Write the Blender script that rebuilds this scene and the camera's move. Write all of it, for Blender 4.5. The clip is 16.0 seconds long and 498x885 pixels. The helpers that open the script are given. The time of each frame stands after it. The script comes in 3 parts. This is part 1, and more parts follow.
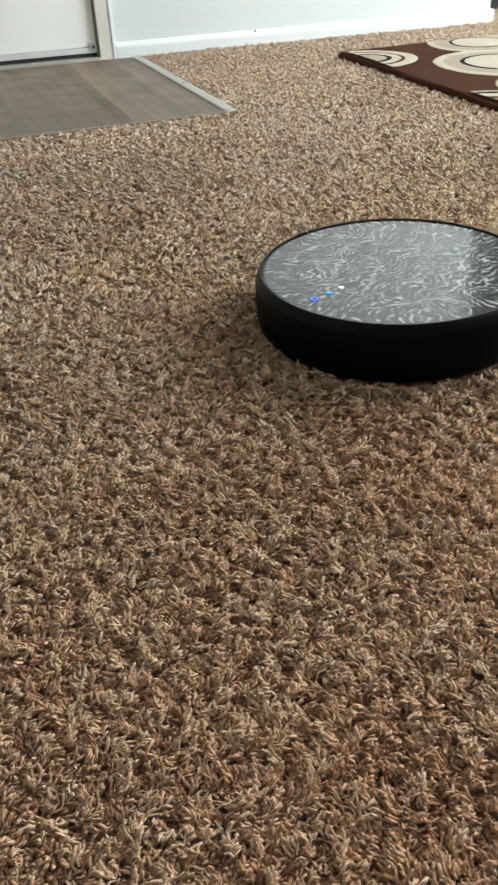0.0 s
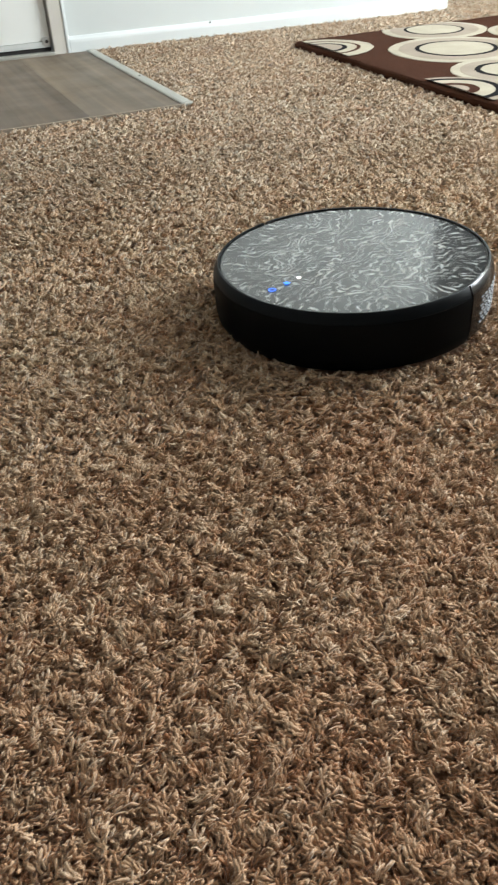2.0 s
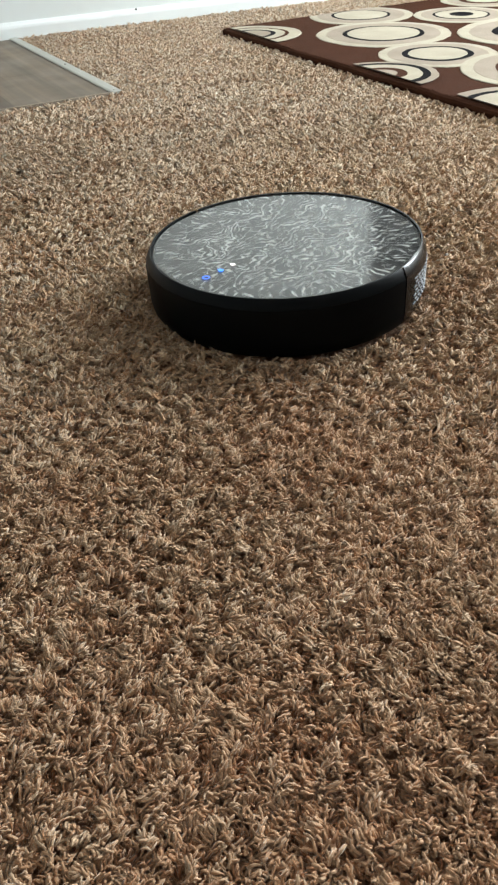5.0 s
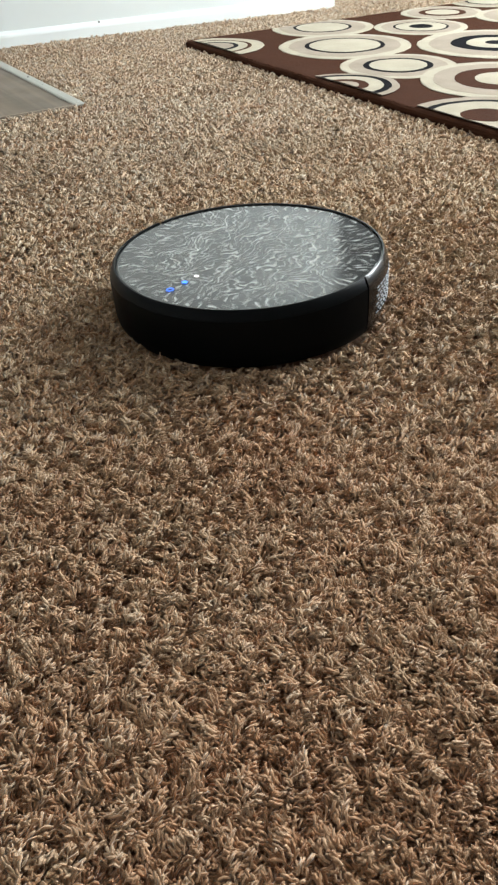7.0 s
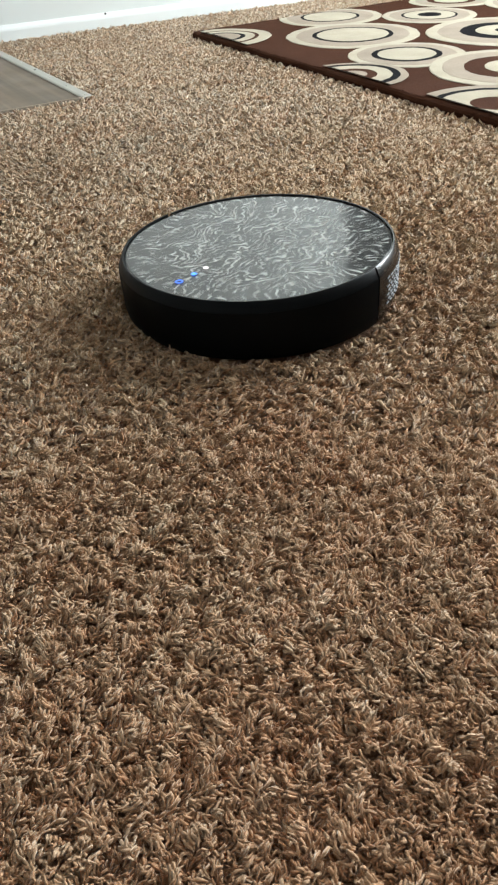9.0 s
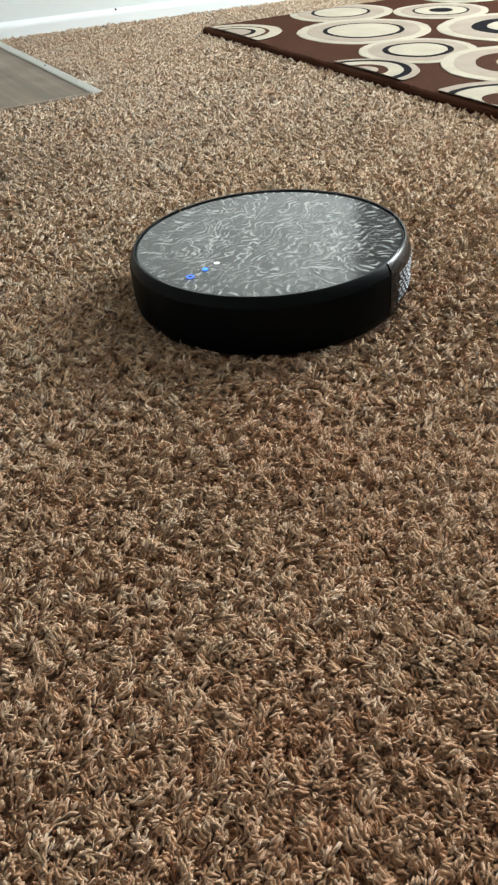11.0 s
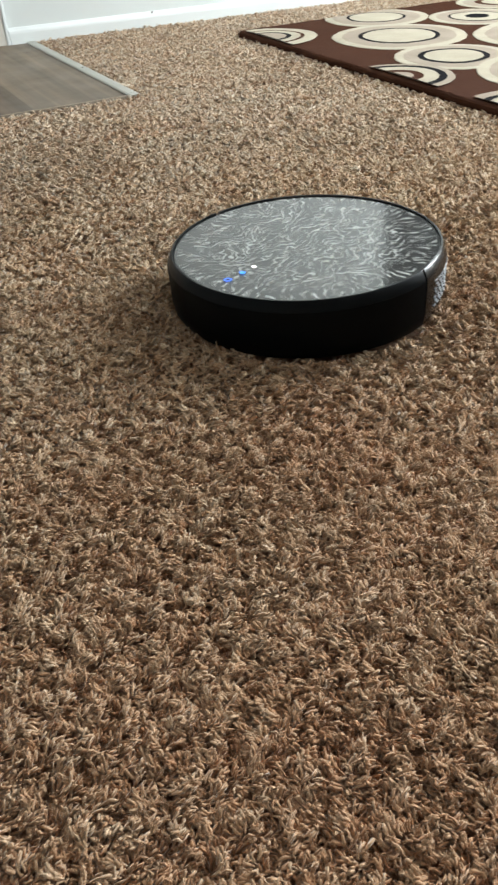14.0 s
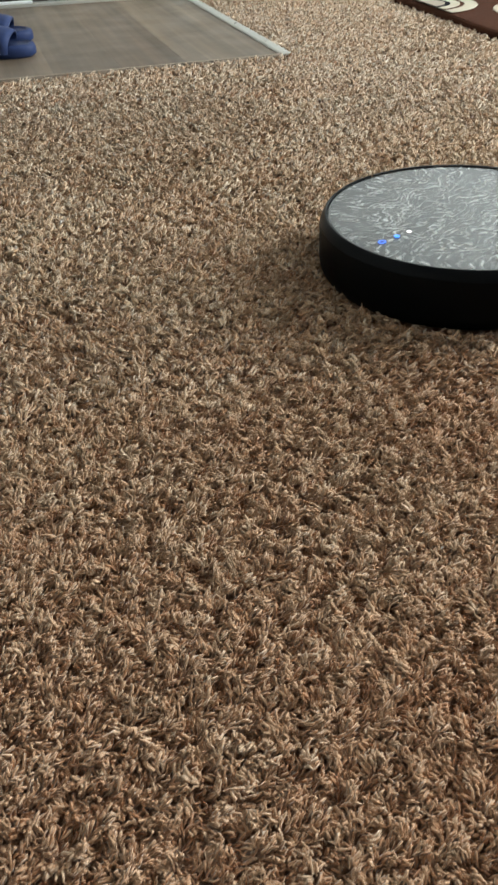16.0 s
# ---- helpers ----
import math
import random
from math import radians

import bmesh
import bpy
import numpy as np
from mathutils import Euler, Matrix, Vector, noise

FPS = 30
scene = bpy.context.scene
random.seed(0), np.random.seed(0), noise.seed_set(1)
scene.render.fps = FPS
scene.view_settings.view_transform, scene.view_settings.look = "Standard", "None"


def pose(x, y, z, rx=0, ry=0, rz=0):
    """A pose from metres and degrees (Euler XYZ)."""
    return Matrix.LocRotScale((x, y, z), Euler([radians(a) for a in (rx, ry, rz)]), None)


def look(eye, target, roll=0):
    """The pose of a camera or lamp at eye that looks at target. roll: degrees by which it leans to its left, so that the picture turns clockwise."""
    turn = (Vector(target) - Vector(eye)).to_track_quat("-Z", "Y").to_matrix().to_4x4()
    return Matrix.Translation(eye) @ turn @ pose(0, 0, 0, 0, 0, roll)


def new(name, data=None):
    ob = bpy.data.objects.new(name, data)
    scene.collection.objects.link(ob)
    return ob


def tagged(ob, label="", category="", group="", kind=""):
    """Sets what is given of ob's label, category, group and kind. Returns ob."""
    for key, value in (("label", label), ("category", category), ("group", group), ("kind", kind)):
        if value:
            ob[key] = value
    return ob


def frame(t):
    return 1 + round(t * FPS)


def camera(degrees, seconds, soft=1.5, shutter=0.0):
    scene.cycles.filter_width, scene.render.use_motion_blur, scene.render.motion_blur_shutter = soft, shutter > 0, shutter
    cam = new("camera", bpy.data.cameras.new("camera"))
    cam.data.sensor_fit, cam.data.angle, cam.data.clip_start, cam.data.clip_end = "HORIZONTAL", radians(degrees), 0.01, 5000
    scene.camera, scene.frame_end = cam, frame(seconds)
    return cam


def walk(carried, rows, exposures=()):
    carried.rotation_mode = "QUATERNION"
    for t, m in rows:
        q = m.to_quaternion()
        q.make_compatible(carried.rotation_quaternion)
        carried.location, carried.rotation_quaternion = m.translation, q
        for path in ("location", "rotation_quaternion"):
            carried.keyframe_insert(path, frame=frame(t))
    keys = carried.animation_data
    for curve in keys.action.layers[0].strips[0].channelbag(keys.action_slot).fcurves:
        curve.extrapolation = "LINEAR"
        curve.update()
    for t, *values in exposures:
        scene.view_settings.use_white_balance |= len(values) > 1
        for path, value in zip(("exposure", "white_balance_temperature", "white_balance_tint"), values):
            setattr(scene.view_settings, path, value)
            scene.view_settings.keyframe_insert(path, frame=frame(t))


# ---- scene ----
cam = camera(36.18, 16.0, soft=2.3, shutter=1.0)
# seconds, eye x y z, pitch, roll, yaw
EXPOSURE = 0.0
ROWS = [
    (0.0, 0.0016, 0.0004, 0.4152, -35.465, -2.174, -20.200),
    (0.5, -0.0019, 0.0004, 0.4147, -35.208, -2.303, -19.226),
    (1.0, 0.0025, -0.0004, 0.4140, -35.502, -3.117, -19.349),
    (1.5, 0.0107, -0.0015, 0.4120, -36.038, -3.339, -21.100),
    (2.0, 0.0128, -0.0030, 0.4134, -36.051, -2.869, -22.599),
    (2.5, 0.0173, -0.0026, 0.4125, -35.835, -2.564, -24.042),
    (3.0, 0.0200, -0.0043, 0.4125, -35.806, -2.505, -25.461),
    (5.5, 0.0234, -0.0009, 0.4058, -36.964, -2.412, -27.936),
    (6.0, 0.0253, -0.0048, 0.4088, -36.559, -2.182, -28.873),
    (6.5, 0.0261, -0.0050, 0.4090, -36.087, -2.001, -29.673),
    (7.0, 0.0277, -0.0056, 0.4090, -36.311, -2.251, -29.883),
    (7.5, 0.0270, -0.0041, 0.4081, -36.551, -2.505, -29.626),
    (8.0, 0.0270, -0.0027, 0.4072, -36.685, -2.814, -29.293),
    (10.5, 0.0257, -0.0021, 0.4051, -36.927, -3.072, -28.812),
    (11.0, 0.0239, -0.0006, 0.4045, -36.979, -3.124, -28.392),
    (11.5, 0.0233, -0.0019, 0.4058, -36.894, -3.295, -28.128),
    (12.0, 0.0218, -0.0022, 0.4065, -36.707, -3.386, -27.917),
    (12.5, 0.0211, -0.0026, 0.4077, -36.625, -3.416, -27.805),
    (13.0, 0.0193, -0.0027, 0.4079, -36.615, -3.447, -27.604),
    (13.5, 0.0170, -0.0012, 0.4076, -36.782, -3.318, -27.223),
    (14.0, 0.0094, -0.0018, 0.4110, -36.768, -2.938, -26.394),
    (14.5, -0.0016, -0.0033, 0.4126, -36.708, -2.033, -24.718),
    (15.0, -0.0238, -0.0006, 0.4098, -37.131, -1.304, -21.398),
    (15.5, -0.0351, 0.0010, 0.4077, -37.763, -1.362, -18.573),
    (16.0, -0.0415, 0.0018, 0.4025, -38.517, -1.031, -18.088),
]
walk(cam, [(t, pose(x, y, z, 0, 0, yaw) @ pose(0, 0, 0, 90 + pitch) @ pose(0, 0, 0, 0, 0, roll)) for t, x, y, z, pitch, roll, yaw in ROWS],
     exposures=[(0.0, EXPOSURE), (16.0, EXPOSURE)])

# ---- world, sky and window light ----
WALL_Y, CEIL = 2.80, 2.44
ROOM_L, ROOM_R, ROOM_B = -2.8, 3.5, -4.5
WIN_Y0, WIN_Y1, WIN_Z0, WIN_Z1 = 0.05, 2.05, 0.55, 2.20
FLOOR_Z = -0.013

world = bpy.data.worlds.new("sky")
scene.world = world
world.use_nodes = True
sky_tree = world.node_tree
sky = sky_tree.nodes.new("ShaderNodeTexSky")
sky.sky_type, sky.sun_disc = "NISHITA", False
sky.sun_elevation, sky.sun_rotation = radians(38), radians(-60)
sky_tree.links.new(sky.outputs[0], sky_tree.nodes["Background"].inputs[0])
sky_tree.nodes["Background"].inputs[1].default_value = 0.12


def window_light(name, eye, target, width, height, watts, color):
    lamp = bpy.data.lights.new(name, "AREA")
    lamp.shape, lamp.size, lamp.size_y, lamp.energy, lamp.color = "RECTANGLE", width, height, watts, color
    ob = new(name, lamp)
    ob.matrix_world = look(eye, target)
    return ob


# daylight through the side window
WIN_Y, WIN_Z = (WIN_Y0 + WIN_Y1) / 2, (WIN_Z0 + WIN_Z1) / 2
window_light("side_window_light", (ROOM_R - 0.02, WIN_Y, WIN_Z), (ROOM_R - 2, WIN_Y, WIN_Z), WIN_Y1 - WIN_Y0, WIN_Z1 - WIN_Z0, 218, (0.90, 0.971, 1.0))


# ---- materials ----
def shader(name, color=(0.5, 0.5, 0.5), rough=0.5, metal=0.0):
    m = bpy.data.materials.new(name)
    m.use_nodes = True
    b = m.node_tree.nodes["Principled BSDF"]
    b.inputs["Base Color"].default_value = (*color, 1)
    b.inputs["Roughness"].default_value = rough
    b.inputs["Metallic"].default_value = metal
    return m, m.node_tree, b


def nd(tree, kind, **values):
    n = tree.nodes.new(kind)
    for key, value in values.items():
        if key in n.inputs:
            n.inputs[key].default_value = value
    return n


def ramp(tree, src, stops):
    r = tree.nodes.new("ShaderNodeValToRGB")
    els = r.color_ramp.elements
    while len(els) < len(stops):
        els.new(0.5)
    for el, (at, c) in zip(els, stops):
        el.position, el.color = at, (*c, 1) if len(c) == 3 else c
    tree.links.new(src, r.inputs[0])
    return r.outputs[0]


def mixed(tree, blend, fac, a, b):
    m = tree.nodes.new("ShaderNodeMix")
    m.data_type, m.blend_type = "RGBA", blend
    for value, slot in ((fac, 0), (a, 6), (b, 7)):
        if isinstance(value, (int, float)):
            m.inputs[slot].default_value = value
        elif isinstance(value, tuple):
            m.inputs[slot].default_value = (*value, 1)
        else:
            tree.links.new(value, m.inputs[slot])
    return m.outputs[2]


def noise_of(tree, scale, detail=3.0, rough=0.55, coords="Object", stretch=None, distortion=0.0):
    tc = tree.nodes.new("ShaderNodeTexCoord")
    out = tc.outputs[coords]
    if stretch:
        mp = nd(tree, "ShaderNodeMapping", Scale=stretch)
        tree.links.new(out, mp.inputs[0])
        out = mp.outputs[0]
    n = nd(tree, "ShaderNodeTexNoise", Scale=scale, Detail=detail, Roughness=rough, Distortion=distortion)
    tree.links.new(out, n.inputs["Vector"])
    return n.outputs["Fac"]


def bump(tree, b, src, strength, distance):
    n = nd(tree, "ShaderNodeBump", Strength=strength, Distance=distance)
    tree.links.new(src, n.inputs["Height"])
    tree.links.new(n.outputs[0], b.inputs["Normal"])
    return n


def paint(name, color, rough=0.5, var=0.06, scale=3.0, relief=0.15):
    m, t, b = shader(name, color, rough)
    n = noise_of(t, scale, 4)
    dark, light = tuple(c * (1 - var) for c in color), tuple(min(1, c * (1 + var)) for c in color)
    t.links.new(ramp(t, n, [(0.3, dark), (0.7, light)]), b.inputs["Base Color"])
    bump(t, b, noise_of(t, 260, 3), relief, 0.001)
    return m


def plastic(name, color, rough, var=0.25, grain=900, relief=0.08, gloss=0.22):
    m, t, b = shader(name, color, rough)
    n = noise_of(t, 35, 4)
    t.links.new(ramp(t, n, [(0.3, tuple(c * (1 - var) for c in color)), (0.75, tuple(c * (1 + var) for c in color))]), b.inputs["Base Color"])
    r = ramp(t, noise_of(t, 14, 5), [(0.35, (rough * 0.8,) * 3), (0.7, (min(1, rough * 1.25),) * 3)])
    t.links.new(r, b.inputs["Roughness"])
    b.inputs["Specular IOR Level"].default_value = gloss
    bump(t, b, noise_of(t, grain, 2), relief, 0.0004)
    return m


def carpet_yarn():
    """Strands of several shades; fine fibres run along each strand."""
    m, t, b = shader("carpet_yarn", rough=0.9)
    tone = t.nodes.new("ShaderNodeAttribute")
    tone.attribute_name = "tone"
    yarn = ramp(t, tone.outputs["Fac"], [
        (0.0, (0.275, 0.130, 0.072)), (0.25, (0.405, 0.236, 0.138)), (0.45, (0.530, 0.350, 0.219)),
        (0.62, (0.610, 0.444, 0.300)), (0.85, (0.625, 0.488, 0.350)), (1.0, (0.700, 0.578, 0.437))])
    patch = ramp(t, noise_of(t, 7.5, 4, 0.6), [(0.34, (0.93, 0.80, 0.71)), (0.50, (1.0, 0.95, 0.90)), (0.66, (1.05, 1.05, 1.03))])
    col = mixed(t, "MULTIPLY", 0.7, yarn, patch)
    # near-to-far light change put into colour: greyer at door wall, browner mid-room, uneven border
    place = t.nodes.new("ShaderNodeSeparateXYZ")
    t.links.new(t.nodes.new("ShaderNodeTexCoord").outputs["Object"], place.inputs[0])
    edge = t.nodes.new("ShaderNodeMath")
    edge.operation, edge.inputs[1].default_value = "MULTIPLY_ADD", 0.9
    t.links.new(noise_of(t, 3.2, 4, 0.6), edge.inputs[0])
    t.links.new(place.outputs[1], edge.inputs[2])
    near_far = nd(t, "ShaderNodeMapRange")
    near_far.inputs["From Min"].default_value, near_far.inputs["From Max"].default_value = 0.55, 2.0
    t.links.new(edge.outputs[0], near_far.inputs["Value"])
    near_far_tint = ramp(t, near_far.outputs[0], [(0.0, (1.03, 0.915, 0.855)), (0.5, (1.0, 0.995, 0.965)), (1.0, (0.97, 1.03, 1.09))])
    col = mixed(t, "MULTIPLY", 1.0, col, near_far_tint)
    uv = t.nodes.new("ShaderNodeUVMap")
    uv.uv_map = "strand"
    fib = nd(t, "ShaderNodeTexNoise", Scale=1.0, Detail=3.0, Roughness=0.7)
    t.links.new(uv.outputs[0], fib.inputs["Vector"])
    stripes = ramp(t, fib.outputs["Fac"], [(0.33, (0.60, 0.56, 0.53)), (0.52, (1.0, 1.0, 1.0)), (0.70, (1.20, 1.20, 1.20))])
    col = mixed(t, "MULTIPLY", 0.85, col, stripes)
    t.links.new(col, b.inputs["Base Color"])
    b.inputs["Sheen Weight"].default_value = 0.48
    b.inputs["Sheen Roughness"].default_value = 0.25
    b.inputs["Sheen Tint"].default_value = (0.96, 0.965, 0.90, 1)
    b.inputs["Specular IOR Level"].default_value = 0.2
    bump(t, b, fib.outputs["Fac"], 0.9, 0.0012)
    return m


def carpet_backing():
    m, t, b = shader("carpet_backing", rough=1.0)
    n = noise_of(t, 160, 5, 0.7)
    col = ramp(t, n, [(0.3, (0.26, 0.125, 0.072)), (0.55, (0.38, 0.220, 0.138)), (0.75, (0.47, 0.330, 0.215))])
    t.links.new(col, b.inputs["Base Color"])
    bump(t, b, n, 1.0, 0.006)
    return m


def vinyl():
    m, t, b = shader("vinyl_plank", rough=0.4)
    info = t.nodes.new("ShaderNodeObjectInfo")
    tone = ramp(t, info.outputs["Random"], [(0.0, (0.118, 0.088, 0.060)), (0.5, (0.140, 0.107, 0.074)), (1.0, (0.178, 0.138, 0.097))])
    grain = ramp(t, noise_of(t, 4, 4, 0.6, stretch=(7, 0.14, 1), distortion=0.25), [(0.3, (0.66, 0.64, 0.61)), (0.5, (1.0, 1.0, 1.0)), (0.72, (1.38, 1.36, 1.32))])
    cloud = ramp(t, noise_of(t, 6, 3, stretch=(2.0, 0.30, 1)), [(0.3, (0.74, 0.73, 0.72)), (0.7, (1.16, 1.16, 1.16))])
    col = mixed(t, "MULTIPLY", 1.0, mixed(t, "MULTIPLY", 1.0, tone, grain), cloud)
    t.links.new(col, b.inputs["Base Color"])
    t.links.new(ramp(t, noise_of(t, 8, 4), [(0.3, (0.42,) * 3), (0.7, (0.58,) * 3)]), b.inputs["Roughness"])
    b.inputs["Specular IOR Level"].default_value = 0.32
    bump(t, b, noise_of(t, 60, 4, stretch=(6, 0.6, 1)), 0.12, 0.001)
    return m


def rug_pile(name, color, var=0.18):
    m, t, b = shader(name, rough=0.95)
    n = ramp(t, noise_of(t, 320, 4, 0.7), [(0.3, tuple(c * (1 - var) for c in color)), (0.7, tuple(c * (1 + var) for c in color))])
    soft = ramp(t, noise_of(t, 12, 3), [(0.3, (0.9, 0.89, 0.88)), (0.7, (1.06, 1.06, 1.06))])
    t.links.new(mixed(t, "MULTIPLY", 1.0, n, soft), b.inputs["Base Color"])
    b.inputs["Specular IOR Level"].default_value = 0.06
    bump(t, b, noise_of(t, 420, 3, 0.7), 0.6, 0.002)
    return m


def glass_lid():
    """Black glass under a clear film with a faint milky haze."""
    m, t, b = shader("black_glass_with_film", (0.02, 0.021, 0.021), 0.10)
    haze = ramp(t, noise_of(t, 30, 5, 0.6, distortion=0.6), [(0.30, (0.0,) * 3), (0.75, (1.0,) * 3)])
    t.links.new(mixed(t, "MIX", haze, (0.020, 0.021, 0.020), (0.048, 0.049, 0.046)), b.inputs["Base Color"])
    t.links.new(ramp(t, haze, [(0.0, (0.06,) * 3), (1.0, (0.16,) * 3)]), b.inputs["Roughness"])
    b.inputs["IOR"].default_value = 1.58
    bump(t, b, noise_of(t, 55, 3, 0.5), 0.06, 0.0010)
    return m


def film_fold():
    """The raised folds of the clear film: milky along the crest, clear toward the sides."""
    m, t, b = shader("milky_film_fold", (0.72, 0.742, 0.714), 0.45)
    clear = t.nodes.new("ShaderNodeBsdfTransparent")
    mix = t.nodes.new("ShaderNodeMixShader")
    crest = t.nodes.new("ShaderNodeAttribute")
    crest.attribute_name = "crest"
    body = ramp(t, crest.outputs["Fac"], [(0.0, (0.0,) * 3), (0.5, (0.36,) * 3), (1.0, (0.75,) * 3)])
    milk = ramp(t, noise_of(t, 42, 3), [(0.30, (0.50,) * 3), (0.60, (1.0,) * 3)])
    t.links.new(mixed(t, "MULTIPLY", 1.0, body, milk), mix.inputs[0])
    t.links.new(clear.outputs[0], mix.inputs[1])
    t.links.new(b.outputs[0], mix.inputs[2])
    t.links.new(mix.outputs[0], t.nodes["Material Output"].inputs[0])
    return m


def glow(name, color, strength):
    m, t, b = shader(name, (0.02, 0.02, 0.02), 0.3)
    b.inputs["Emission Color"].default_value = (*color, 1)
    b.inputs["Emission Strength"].default_value = strength
    return m


WALL = paint("white_wall_paint", (0.62, 0.652, 0.637), 0.6, 0.02, 2.0, 0.2)
TRIM = paint("white_trim_paint", (0.69, 0.723, 0.714), 0.6, 0.03, 5.0, 0.08)
CREAM = paint("cream_casing_paint", (0.62, 0.59, 0.53), 0.4, 0.05, 6.0, 0.1)
DOOR = paint("door_paint", (0.79, 0.795, 0.76), 0.4, 0.03, 3.0, 0.12)
SWEEP = paint("door_sweep_vinyl", (0.55, 0.56, 0.54), 0.4, 0.10, 14.0, 0.1)
CEILING = paint("ceiling_paint", (0.80, 0.80, 0.78), 0.8, 0.03, 2.0, 0.3)
DARK = paint("black_cabinet_finish", (0.012, 0.012, 0.013), 0.5, 0.3, 6.0, 0.1)
# near-black for the shade under the door and for small dark parts
SHADOW_GAP = paint("gap_shade_and_dark_parts", (0.03, 0.027, 0.025), 0.8, 0.3, 20.0, 0.2)
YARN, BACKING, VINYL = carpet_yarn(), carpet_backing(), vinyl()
STEEL = shader("satin_aluminium", (0.52, 0.515, 0.47), 0.48, 0.7)[0]
CHROME = shader("worn_chrome", (0.62, 0.61, 0.58), 0.3, 0.55)[0]
RUG_BROWN = rug_pile("rug_brown_pile", (0.056, 0.022, 0.012))
RUG_CREAM = rug_pile("rug_cream_pile", (0.43, 0.385, 0.30), 0.10)
RUG_BEIGE = rug_pile("rug_beige_pile", (0.335, 0.282, 0.225), 0.10)
RUG_NAVY = rug_pile("rug_navy_pile", (0.008, 0.0075, 0.009), 0.2)
BLACK = plastic("black_plastic", (0.0016, 0.0022, 0.0026), 0.45, gloss=0.06)
SATIN = plastic("black_satin_rim", (0.0030, 0.0040, 0.0048), 0.34, 0.2, 600, 0.04, 0.09)
RIM = plastic("black_gloss_rim", (0.004, 0.005, 0.006), 0.20, 0.2, 600, 0.04, 0.65)
SLAT = plastic("vent_slat_plastic", (0.16, 0.17, 0.18), 0.3)
LID, FOLD = glass_lid(), film_fold()
EDGE = shader("bright_glass_edge", (0.55, 0.57, 0.56), 0.2, 0.6)[0]
GLASS = shader("window_glass", (1.0, 1.0, 1.0), 0.02)[0]
GLASS.node_tree.nodes["Principled BSDF"].inputs["Transmission Weight"].default_value = 1.0
BLUE = glow("blue_led", (0.008, 0.15, 1.0), 1.5)
CYAN = glow("cyan_led", (0.02, 0.22, 1.0), 2.2)
WHITE_LED = glow("white_led", (1.0, 0.97, 0.95), 2.0)
FOAM = plastic("navy_foam", (0.020, 0.036, 0.105), 0.6, 0.2, 500, 0.3)
FOAM_IN = plastic("dark_navy_footbed", (0.018, 0.028, 0.075), 0.7, 0.2, 500, 0.4)
YELLOW = plastic("yellow_print", (0.70, 0.42, 0.06), 0.5)


# ---- mesh helpers ----
def solid(name, verts, faces, material, parent=None, label="", smooth=False):
    me = bpy.data.meshes.new(name)
    me.from_pydata(verts, [], faces)
    if smooth:
        me.polygons.foreach_set("use_smooth", [True] * len(me.polygons))
    me.materials.append(material)
    ob = new(name, me)
    if parent is not None:
        ob.parent = parent
    if label:
        ob["label"] = label
    return ob


def part(name, bm, material, parent=None, label="", smooth=False):
    me = bpy.data.meshes.new(name)
    bmesh.ops.recalc_face_normals(bm, faces=bm.faces)
    bm.to_mesh(me)
    bm.free()
    if smooth:
        me.polygons.foreach_set("use_smooth", [True] * len(me.polygons))
    me.materials.append(material)
    ob = new(name, me)
    if parent is not None:
        ob.parent = parent
    if label:
        ob["label"] = label
    return ob


def box_bm(x0, y0, z0, x1, y1, z1, bevel=0.0, segments=2):
    bm = bmesh.new()
    bmesh.ops.create_cube(bm, size=1)
    for v in bm.verts:
        v.co = ((x0 + x1) / 2 + v.co.x * (x1 - x0), (y0 + y1) / 2 + v.co.y * (y1 - y0), (z0 + z1) / 2 + v.co.z * (z1 - z0))
    if bevel:
        bmesh.ops.bevel(bm, geom=bm.edges[:], offset=bevel, segments=segments, affect="EDGES", profile=0.6)
    return bm


def slab(name, x0, y0, z0, x1, y1, z1, material, parent=None, label="", bevel=0.0):
    return part(name, box_bm(x0, y0, z0, x1, y1, z1, bevel), material, parent, label)


def empty(name):
    return new(name)


def sweep_arc(profile, a0, a1, steps):
    """A closed (radius, z) profile swept round z from angle a0 to a1 (degrees); a full turn closes on itself."""
    full = abs(a1 - a0) >= 360
    n, k = steps if full else steps + 1, len(profile)
    verts, faces = [], []
    for i in range(n):
        a = radians(a0 + (a1 - a0) * i / steps)
        verts += [(r * math.cos(a), r * math.sin(a), z) for r, z in profile]
    for i in range(steps):
        j = (i + 1) % n
        faces += [(i * k + p, j * k + p, j * k + (p + 1) % k, i * k + (p + 1) % k) for p in range(k)]
    if not full:
        faces += [tuple(range(k))[::-1], tuple((n - 1) * k + p for p in range(k))]
    return verts, faces


def arc_part(name, profile, a0, a1, steps, material, parent, label=""):
    v, f = sweep_arc(profile, a0, a1, steps)
    ob = solid(name, v, f, material, parent, label, True)
    ob.data.set_sharp_from_angle(angle=radians(32))
    return ob


def disc_bm(radius, z0, z1, steps=96, bevel=0.0, cx=0.0, cy=0.0):
    bm = bmesh.new()
    bmesh.ops.create_cone(bm, cap_ends=True, segments=steps, radius1=radius, radius2=radius, depth=z1 - z0)
    if bevel:
        rim = [e for e in bm.edges if abs(e.verts[0].co.z - e.verts[1].co.z) < 1e-6 and e.verts[0].co.z > 0]
        bmesh.ops.bevel(bm, geom=rim, offset=bevel, segments=2, affect="EDGES")
    bmesh.ops.translate(bm, verts=bm.verts, vec=(cx, cy, (z0 + z1) / 2))
    return bm


# ---- structure: floor, walls, ceiling ----
JAMB_IN, JAMB_OUT, DOOR_L, WALL_END = 0.557, 0.610, -0.355, 2.09
VINYL_Y, STRIP_L, STRIP_R = 1.848, 0.660, 0.688

